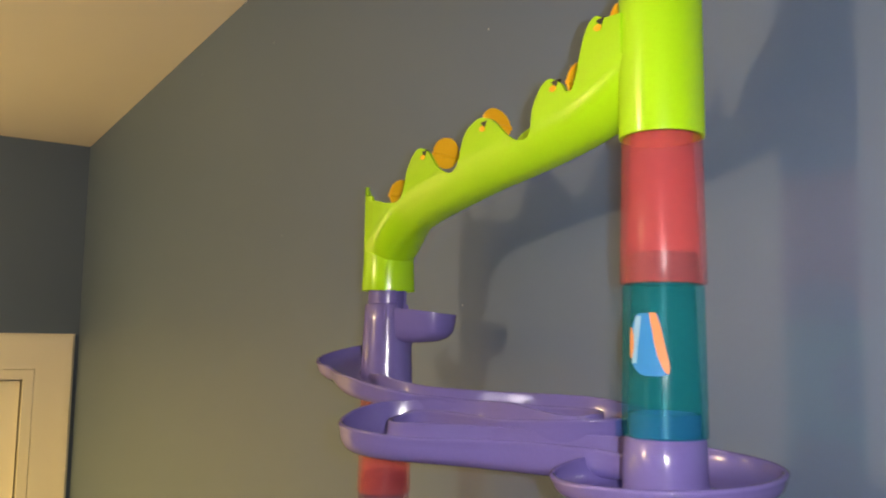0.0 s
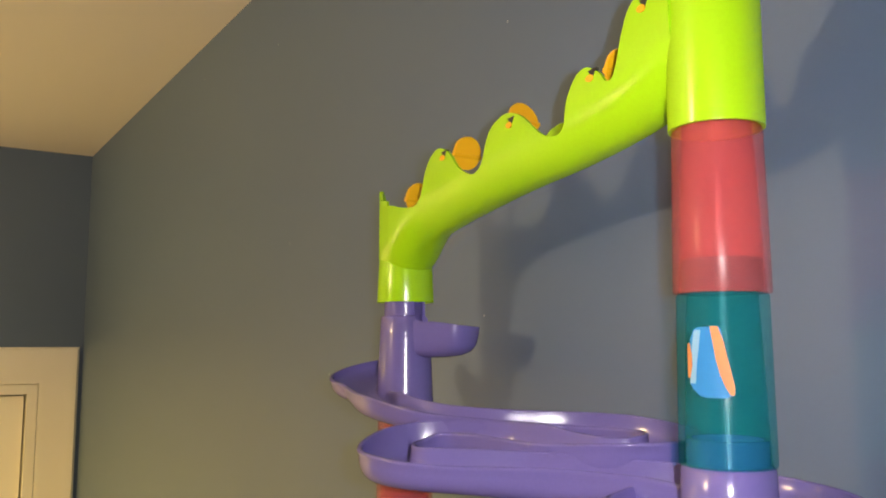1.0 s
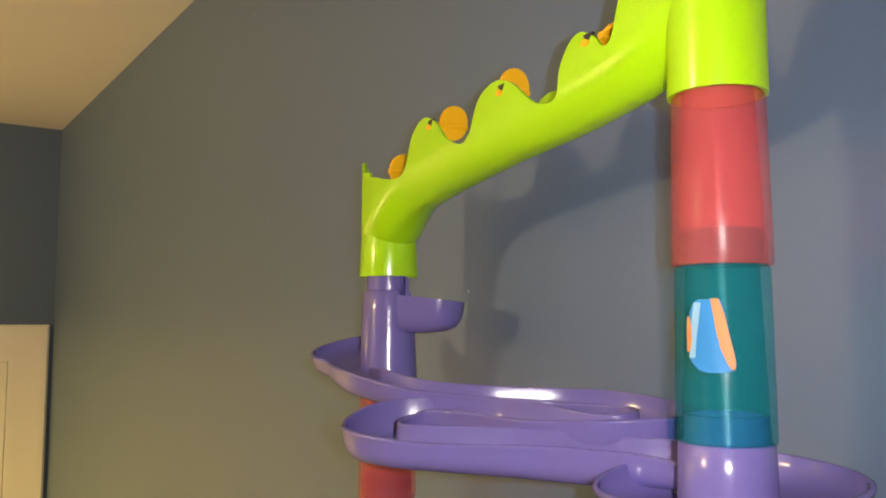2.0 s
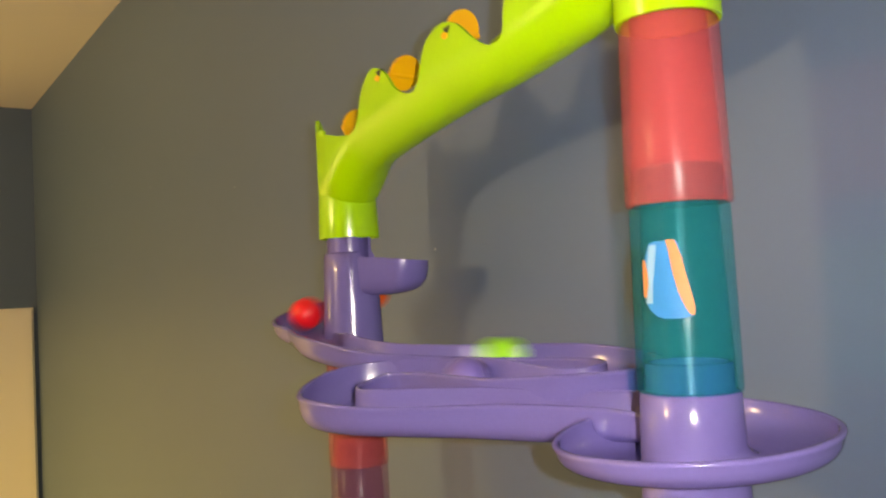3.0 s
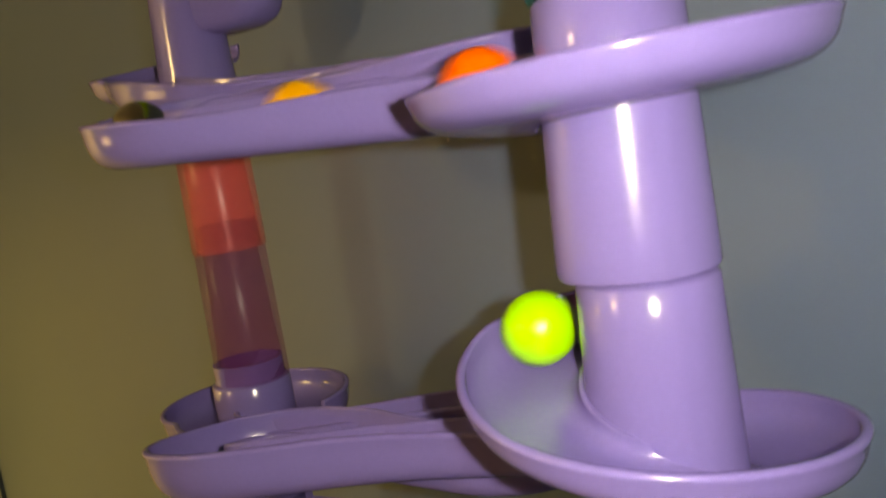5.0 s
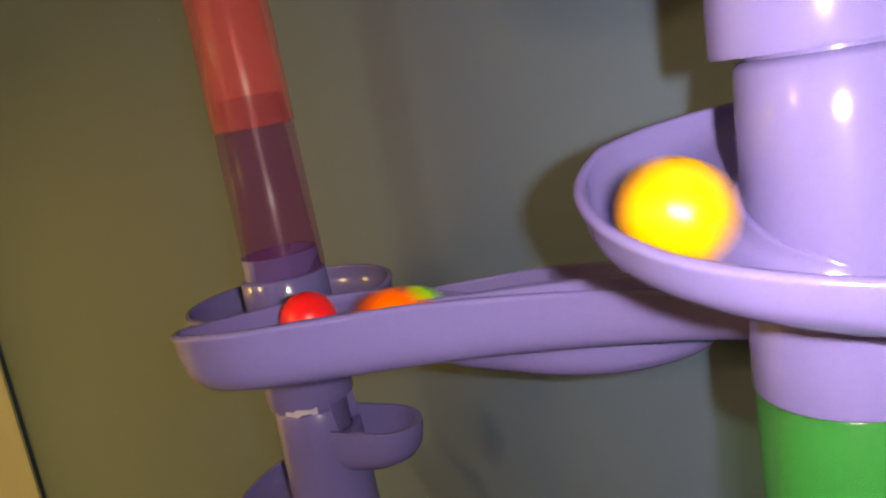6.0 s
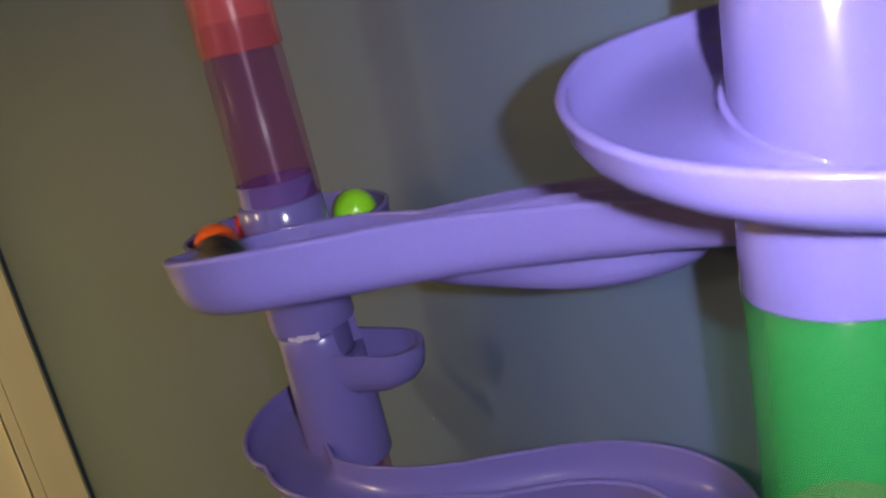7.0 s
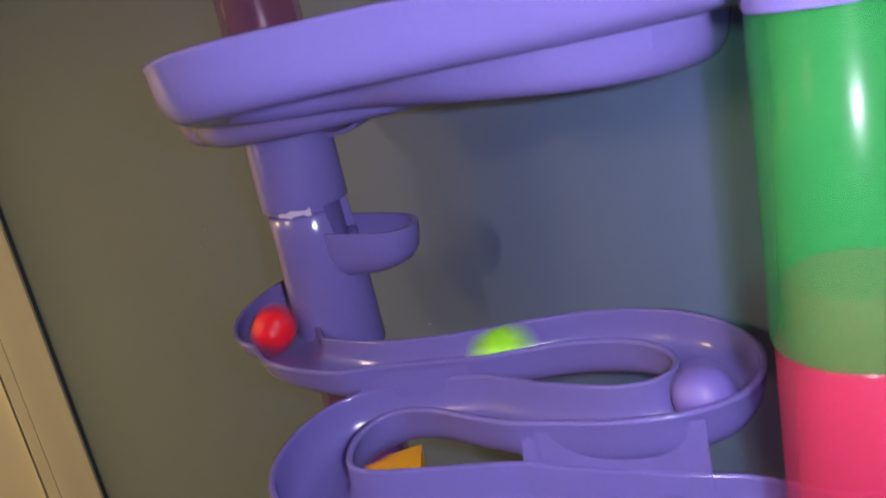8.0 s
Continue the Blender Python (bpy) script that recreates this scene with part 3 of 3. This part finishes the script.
def sticker(parent):
    """Torn two-colour sticker that hugs the tube."""
    def patch(name, mat, edges, lift):
        v, f, m = [], [], 6
        for z, a0, a1 in edges:
            r = R - 0.0001 + lift
            for k in range(m):
                a = radians(a0 + (a1 - a0) * k / (m - 1))
                v.append((RX + r * math.cos(a), RY + r * math.sin(a), z))
        for i in range(len(edges) - 1):
            for k in range(m - 1):
                f.append((i * m + k, i * m + k + 1, (i + 1) * m + k + 1, (i + 1) * m + k))
        k0 = len(v)
        v += [(RX + (x - RX) * 0.985, RY + (y - RY) * 0.985, z) for x, y, z in v]
        f += [tuple(k0 + i for i in reversed(q)) for q in f]
        part(name, mesh_of(name, v, f, mat), parent)
    z = 2.2
    patch("sticker_backing", STICKER_BLUE, [(z - 0.0092, 280, 304), (z - 0.0098, 274, 306), (z - 0.0125, 268, 309), (z - 0.0165, 266, 312), (z - 0.0205, 266, 316),
                                            (z - 0.0240, 267, 319), (z - 0.0255, 271, 320), (z - 0.0270, 279, 317), (z - 0.0276, 288, 308)], 0.00035)
    patch("sticker_stripe", STICKER_TAN, [(z - 0.0090, 294, 303), (z - 0.0130, 297, 309), (z - 0.0175, 300, 313), (z - 0.0215, 304, 317), (z - 0.0250, 310, 320), (z - 0.0268, 315, 319)], 0.0007)
    patch("sticker_stripe", STICKER_TAN, [(z - 0.0135, 266, 268), (z - 0.0165, 265, 271), (z - 0.0200, 265, 271), (z - 0.0225, 265, 268)], 0.0007)
    patch("sticker_stripe", STICKER_PALE, [(z - 0.0100, 275, 283), (z - 0.0150, 271, 280), (z - 0.0190, 272, 277), (z - 0.0240, 267, 275)], 0.0006)


sticker(teal_tube)


def chute():
    """Lime half-pipe with scalloped sides from the right tower down into the left one, with its two sockets."""
    k = np.array([(0.000, 2.2135, 0.0124), (0.010, 2.2185, 0.0131), (0.020, 2.2268, 0.0128), (0.030, 2.2325, 0.0123), (0.0441, 2.2358, 0.012), (0.0653, 2.2394, 0.012),
                  (0.0947, 2.2436, 0.012), (0.1239, 2.2466, 0.012), (0.1462, 2.2498, 0.012), (0.1633, 2.2535, 0.012), (0.182, 2.2605, 0.012)])
    scallop = [(0.0, 2.2490), (0.0127, 2.2477), (0.0206, 2.2458), (0.0317, 2.2450), (0.0385, 2.2493), (0.0425, 2.2585), (0.0478, 2.2640), (0.0540, 2.2658), (0.0615, 2.2625),
               (0.0687, 2.2550), (0.0758, 2.2514), (0.0810, 2.2518), (0.0858, 2.2554), (0.0906, 2.2640), (0.0960, 2.2676), (0.1030, 2.2688), (0.1110, 2.2660), (0.1195, 2.2589),
               (0.1247, 2.2558), (0.1300, 2.2556), (0.1337, 2.2581), (0.1370, 2.2660), (0.1415, 2.2717), (0.1465, 2.2732), (0.1522, 2.2701), (0.1555, 2.2664), (0.1592, 2.2679),
               (0.1628, 2.2783), (0.1660, 2.2852), (0.1703, 2.2880), (0.1750, 2.2860), (0.1860, 2.2850)]
    line = smooth_line([(x, 0, z) for x, z, _ in k], 0.0008)
    edge = smooth_line([(x, 0, z) for x, z in scallop], 0.0008)
    path, profs = [], []
    for x, _, z in line:
        y = LY + (RY - LY) * x / RX
        w = np.interp(x, k[:, 0], k[:, 2])
        top = np.interp(x, edge[:, 0], edge[:, 2]) - z
        t = 0.0013
        deep = 0.017

        def half(h):
            return w * math.sqrt(max(0.0, 1 - (1 - min(h, deep) / deep) ** 2))
        hs = [max(top, 0.002) * (i / 10) ** 2 for i in range(11)]
        inner = [(half(h), h) for h in reversed(hs)] + [(-half(h), h) for h in hs[1:]]
        outer = [(p * (1 + t / w), h - t * max(0.0, 1 - h / 0.008)) for p, h in reversed(inner)]
        path.append((x, y, z))
        profs.append(inner + outer)
    c = part("chute", mesh_of("chute", *sweep(path, profs), LIME, 35), run, "lime green plastic chute with scalloped sides")
    part("socket", mesh_of("socket", *moved(lathe([(0.0131, 0), (0.0132, 0.0006), (0.0124, 0.020), (0.0121, 0.0212), (0.0111, 0.0212), (0.0114, 0.02), (0.0118, 0.0006), (0.0119, 0)]), LX, LY, TOP_L), LIME), c)
    # high back wall of the left socket
    v, f, m = [], [], 39
    for r in (0.0111, 0.0126):
        for i in range(m):
            a = radians(95 + 190 * i / (m - 1))
            hi = 0.0465 + 0.0065 * math.exp(-((i / (m - 1) - 0.70) / 0.11) ** 2)
            for h in (0.0195, hi):
                v.append((LX + r * math.cos(a), LY + r * math.sin(a), TOP_L + h))
    for i in range(m - 1):
        a, b = 2 * i, 2 * (i + 1)
        f += [(a, a + 1, b + 1, b), (2 * m + a, 2 * m + b, 2 * m + b + 1, 2 * m + a + 1), (a + 1, 2 * m + a + 1, 2 * m + b + 1, b + 1), (a, b, 2 * m + b, 2 * m + a)]
    f += [(0, 2 * m, 2 * m + 1, 1), (2 * m - 2, 2 * m - 1, 4 * m - 1, 4 * m - 2)]
    part("socket_back", mesh_of("socket_back", v, f, LIME), c)
    tower = part("socket", mesh_of("socket", *moved(lathe([(0.0131, 0), (0.0132, 0.0006), (0.0127, 0.096), (0.0124, 0.097), (0.0114, 0.097), (0.0118, 0.0006), (0.012, 0)]), RX, RY, 2.2458), LIME), c)
    part("inlet", mesh_of("inlet", *moved(lathe([(0.0134, 0), (0.0136, 0.0006), (0.0134, 0.026), (0.0128, 0.027), (0.0120, 0.027), (0.0118, 0.001), (0.0119, 0)]), RX, RY, 2.3428), RED_CLEAR), tower, "clear red inlet")
    return c


the_chute = chute()


def low_paddle():
    """Amber folded paddle on the left tower, below the lowest track."""
    top = [(0.006, -0.0500), (0.0145, -0.0535), (0.0215, -0.0470), (0.0290, -0.0350), (0.0180, -0.0270), (0.0110, -0.0370)]
    lift = [0.0, 0.0, 0.0025, 0.0040, 0.0040, 0.0025]
    v = [(x, y, 1.9245 + h) for (x, y), h in zip(top, lift)] + [(x, y, 1.9170 + h) for (x, y), h in zip(top, lift)]
    f = [(0, 1, 2, 5), (5, 2, 3, 4), (6, 11, 8, 7), (11, 10, 9, 8), *[(k, (k + 1) % 6, 6 + (k + 1) % 6, 6 + k) for k in range(6)]]
    part("paddle", mesh_of("paddle", v, f, AMBER, 20), run, "amber plastic paddle")


low_paddle()
FLAPS = [(0.0120, 2.2513), (0.0541, 2.2640), (0.0950, 2.2690), (0.1478, 2.2730), (0.1699, 2.2880)]


def flaps():
    """Amber paddles on axles across the chute."""
    made = []
    prof = []
    m = 26
    for e in (-0.0006, 0.0006):
        for i in range(m):
            a = 2 * math.pi * i / m
            prof.append((e, 0.0066 * math.cos(a), 0.0070 * math.sin(a) + 0.0012))
    faces = [tuple(range(m)), tuple(range(m, 2 * m)), *[(i, (i + 1) % m, m + (i + 1) % m, m + i) for i in range(m)]]
    axle_v, axle_f = lathe([(0, -0.0068), (0.0011, -0.0068), (0.0011, 0.0068), (0, 0.0068)], 12)
    axle_v = [(x, z, y) for x, y, z in axle_v]
    me = mesh_of("flap", *joined((prof, faces), (axle_v, axle_f)), AMBER)
    for x, z in FLAPS:
        y = LY + (RY - LY) * x / RX
        made.append(part("flap", me, the_chute, "amber plastic paddle on an axle", pose(x, y, z, 0, 12, 0)))
    return made


the_flaps = flaps()


def axle_slots():
    """Three-cornered slots on the near wall of the chute, their shade drawn as black prisms, each with the amber end of
    an axle in it.
    """
    for x, z in ((0.0578, 2.2626), (0.1050, 2.2655), (0.1492, 2.2705), (0.1725, 2.2850)):
        y = LY + (RY - LY) * x / RX - 0.0133
        tri = [(-0.0021, 0.0012), (0.0, -0.0016), (0.0019, 0.0014)]
        v = [(x + a, y + d, z + h) for d in (-0.00015, 0.0012) for a, h in tri]
        f = [(0, 1, 2), (3, 5, 4), (0, 3, 4, 1), (1, 4, 5, 2), (2, 5, 3, 0)]
        # uncut hole: its darkness is a black prism just proud of the wall
        part("axle_slot_shade", mesh_of("axle_slot_shade", v, f, BLACK, 20), the_chute, "dark prism for the shade in a three-cornered slot")
        nub = [(0.0017 * math.cos(2 * math.pi * q / 14), h, 0.0011 * math.sin(2 * math.pi * q / 14)) for h in (-0.0004, 0.001) for q in range(14)]
        nf = [tuple(range(14)), tuple(range(27, 13, -1)), *[(q, (q + 1) % 14, 14 + (q + 1) % 14, 14 + q) for q in range(14)]]
        part("axle_end", mesh_of("axle_end", *moved((nub, nf), x - 0.0012, y, z - 0.0014), AMBER), the_chute, "amber axle end")


axle_slots()

# ---- balls ----


def ball_material(name, colour, metal=0.0, rough=0.3):
    m = plastic(name, colour, rough)
    m.node_tree.nodes["Principled BSDF"].inputs["Metallic"].default_value = metal
    return m


def make_ball(mat, label):
    bm = bmesh.new()
    bmesh.ops.create_uvsphere(bm, u_segments=32, v_segments=20, radius=BALL)
    me = bpy.data.meshes.new("ball")
    bm.to_mesh(me)
    bm.free()
    for p in me.polygons:
        p.use_smooth = True
    me.materials.append(mat)
    return tagged(new("ball", me), label, "ball", "marble run balls")


BALLS = [make_ball(ball_material("purple_ball", (0.18, 0.135, 0.44)), "small purple plastic ball in the marble run"),
         make_ball(ball_material("lime_ball", (0.32, 0.80, 0.01)), "small lime green plastic ball in the marble run"),
         make_ball(ball_material("red_ball", (0.85, 0.012, 0.02)), "small red plastic ball in the marble run"),
         make_ball(ball_material("orange_ball", (0.82, 0.108, 0.003)), "small orange plastic ball in the marble run"),
         make_ball(ball_material("yellow_ball", (0.72, 0.34, 0.008)), "small amber yellow plastic ball in the marble run"),
         make_ball(ball_material("steel_ball", (0.20, 0.19, 0.17), 1.0, 0.25), "small dark steel ball in the marble run")]

# ---- the phone that films, with its torch ----


def phone():
    p = thing("phone", "black phone with its torch lit, held before the marble run", "phone")
    v, f = box(-0.036, 0.036, -0.125, 0.022, 0.012, 0.020)
    bm = bmesh.new()
    me = mesh_of("body", v, f, MATT_BLACK)
    bm.from_mesh(me)
    bmesh.ops.bevel(bm, geom=list(bm.edges), offset=0.0025, segments=2, affect="EDGES", profile=0.5)
    bm.to_mesh(me)
    bm.free()
    part("body", me, p)
    m, tree, b = material("torch_light")
    b.inputs["Base Color"].default_value = (1, 1, 1, 1)
    b.inputs["Emission Color"].default_value = (1.0, 0.93, 0.90, 1)
    b.inputs["Emission Strength"].default_value = TORCH_GLOW
    disc = [(0.0025 * math.cos(2 * math.pi * k / 16), 0.0025 * math.sin(2 * math.pi * k / 16), z) for z in (0.0, 0.001) for k in range(16)]
    fc = [tuple(range(16)), tuple(range(31, 15, -1)), *[(k, (k + 1) % 16, 16 + (k + 1) % 16, 16 + k) for k in range(16)]]
    part("torch", mesh_of("torch", disc, fc, m), p, "small bright white light", pose(TORCH_OFFSET[0], TORCH_OFFSET[1], TORCH_OFFSET[2]))
    rim = lathe([(0.0027, -0.0012), (0.0035, -0.0012), (0.0035, 0.009), (0.0, 0.009), (0.0, 0.0015), (0.0027, 0.0015)], 20)
    part("torch_rim", mesh_of("torch_rim", *moved(rim, *TORCH_OFFSET), MATT_BLACK), p)
    return p


the_phone = phone()

# ---- movement ----


def on(way, u):
    return Vector([float(np.interp(u, way.run, way.line[:, k])) for k in range(3)]) + Vector((0, 0, BALL - float(np.interp(u, way.run, way.floor)) + 0.0003))


def way_of_lead():
    """Times and places of the lime ball, which the others follow."""
    cup = Vector((LX + 0.0212 * math.cos(radians(38)), LY + 0.0212 * math.sin(radians(38)), 2.1932))
    drop = Vector((0, 0, PERIOD))
    rows = []

    def add(stage, way, *marks):
        for t, u in marks:
            rows.append((t, on(way, u), stage))

    def along(stage, way, t0, t1, u0, u1, n):
        for k in range(1, n + 1):
            rows.append((t0 + (t1 - t0) * k / n, on(way, u0 + (u1 - u0) * k / n), stage))

    for t, x, z in ((1.62, 0.178, 2.275), (1.75, 0.160, 2.2625), (1.9, 0.128, 2.2545), (2.05, 0.09, 2.2515), (2.18, 0.05, 2.2475), (2.28, 0.022, 2.2365)):
        rows.append((t, Vector((x, LY + (RY - LY) * x / RX, z)), 0))
    low_cup = cup - Vector((0.002, 0.0016, 0.0036))
    rows += [(2.35, Vector((LX, LY, 2.218)), 0), (2.40, Vector((LX, LY, 2.194)), 0), (2.46, low_cup, 0), (2.55, low_cup + Vector((0.001, 0.001, 0)), 0)]
    w = WAY_1
    def beside(turn, z):
        return Vector((LX + 0.0225 * math.cos(radians(turn)), LY + 0.0225 * math.sin(radians(turn)), z))
    rows += [(2.60, beside(76, 2.1865), 0), (2.65, beside(108, 2.1795), 0)]
    add(0, w, (2.71, 0.01), (2.79, w.left), (2.845, w.front))
    add(5, w, *[(t, w.front + (w.bend_r - w.front) * u) for t, u in ((2.90, 0.22), (2.99, 0.58), (3.06, 0.85), (3.12, 1.0))])
    along(5, w, 3.12, 3.585, w.bend_r, w.bend_l, 8)
    add(1, w, *[(t, w.bend_l + (w.exit - w.bend_l) * u) for t, u in ((3.78, 0.11), (3.87, 0.28), (3.96, 0.48), (4.06, 0.71), (4.17, 0.95))])
    add(1, w, (4.25, w.r_back), (4.35, w.r_right), (4.495, w.r_front), (4.58, w.r_front + 0.5 * (0.998 - w.r_front)), (4.64, 0.998))
    tower = Vector((RX, RY, 2.126))
    rows += [(4.72, tower, 2), (4.79, tower - Vector((0, 0, 0.012)), 2)]
    w = WAY_2
    add(2, w, (4.86, 0.998), (4.98, 0.998 + (w.r_front - 0.998) * 0.34), (5.08, 0.998 + (w.r_front - 0.998) * 0.62), (5.2, w.r_front), (5.31, w.r_right), (5.42, w.r_back), (5.50, w.exit))
    add(6, w, *[(t, w.exit + (w.bend_l - w.exit) * u) for t, u in ((5.58, 0.2), (5.64, 0.4), (5.70, 0.6), (5.76, 0.8), (5.82, 1.0))])
    along(8, w, 5.82, 6.26, w.bend_l, w.bend_r, 8)
    add(3, w, *[(t, w.bend_r + (w.front - w.bend_r) * u) for t, u in ((6.34, 0.14), (6.40, 0.30), (6.50, 0.55), (6.60, 0.78), (6.69, 1.0))])
    add(7, w, (6.79, w.left), (6.96, w.back), (7.06, 0.03))
    rows += [(7.14, Vector((LX, LY, 2.046)), 7), (7.3, Vector((LX, LY, 2.03)), 4), (7.42, Vector((LX + 0.004, LY + 0.003, 2.006)), 4), (7.49, cup - drop, 4), (7.57, cup - drop, 4), (7.61, beside(76, 2.1865) - drop, 4), (7.655, beside(108, 2.1795) - drop, 4)]
    w = WAY_3
    add(4, w, (7.70, 0.01), (7.77, w.left), (7.83, w.front))
    along(4, w, 7.83, 8.15, w.front, w.bend_r, 4)
    along(4, w, 8.15, 8.69, w.bend_r, w.bend_l, 8)
    return rows


# how far behind the lime ball the others are on each stretch, in seconds
LAGS = [(-0.38, -0.45, -0.46, -0.56, -0.16, -0.38, -0.50, -0.62, -0.53), (0, 0, 0, 0, 0, 0, 0, 0, 0), (0.19, 0.11, 0.14, 0.11, 0.17, 0.20, 0.125, 0.215, 0.15),
        (0.32, 0.41, 0.305, 0.29, 0.30, 0.372, 0.32, 0.42, 0.30), (1.07, 1.0, 0.83, 0.79, 0.78, 1.09, 0.77, 0.80, 0.82),
        (1.29, 1.3, 1.25, 1.2, 1.15, 1.29, 1.22, 1.2, 1.2)]


def motions():
    lead = way_of_lead()
    for k, (ob, lags) in enumerate(zip(BALLS, LAGS)):
        rest = Vector((RX, RY, 2.283 + 0.0145 * k))
        rows = [(0.0, rest)]
        when = [t + lags[s] for t, _, s in lead]
        start = when[0]
        rows.append((max(0.1, start - 0.12), rest))
        last = rows[-1][0]
        for t, (_, p, s) in zip(when, lead):
            if t > last + 0.034 and t < 8.0:
                rows.append((t, p))
                last = t
        after = [(t, p) for t, (_, p, s) in zip(when, lead) if t >= 8.0]
        if after:
            t1, p1 = after[0]
            t0, p0 = rows[-1]
            end = p0.lerp(p1, (8.0 - t0) / (t1 - t0))
        else:
            end = rows[-1][1]
        if rows[-1][0] > 7.96:
            rows.pop()
        rows.append((8.0, end))
        walk(ob, [(t, Matrix.Translation(p)) for t, p in rows])
    turned = {0: [(0, 15), (2.1, 15), (2.3, 70), (2.5, 45), (2.6, 70), (2.75, 15), (3.3, 15), (3.42, 60), (3.7, 15), (8, 15)],
              1: [(0, 12), (2.0, 12), (2.2, -10), (2.3, 14), (2.5, 50), (2.7, -40), (2.9, 8), (3.2, 50), (3.5, 12), (8, 12)],
              2: [(0, -16), (1.9, -16), (2.1, 30), (2.3, -10), (2.5, -12), (2.7, -16), (2.9, -20), (3.1, 45), (3.4, -20), (8, -20)],
              3: [(0, 12), (1.8, 12), (2.0, 60), (2.3, 15), (2.5, 12), (2.7, 50), (2.9, 12), (8, 12)],
              4: [(0, 15), (1.7, 15), (1.85, 65), (2.1, 15), (2.6, 60), (2.9, 15), (8, 15)]}
    for k, rows in turned.items():
        x, z = FLAPS[k]
        y = LY + (RY - LY) * x / RX
        walk(the_flaps[k], [(t, pose(x, y, z, 0, a, 0)) for t, a in rows])
    walk(the_phone, [(t, look(eye, target, roll)) for t, eye, target, roll in PATH])


motions()
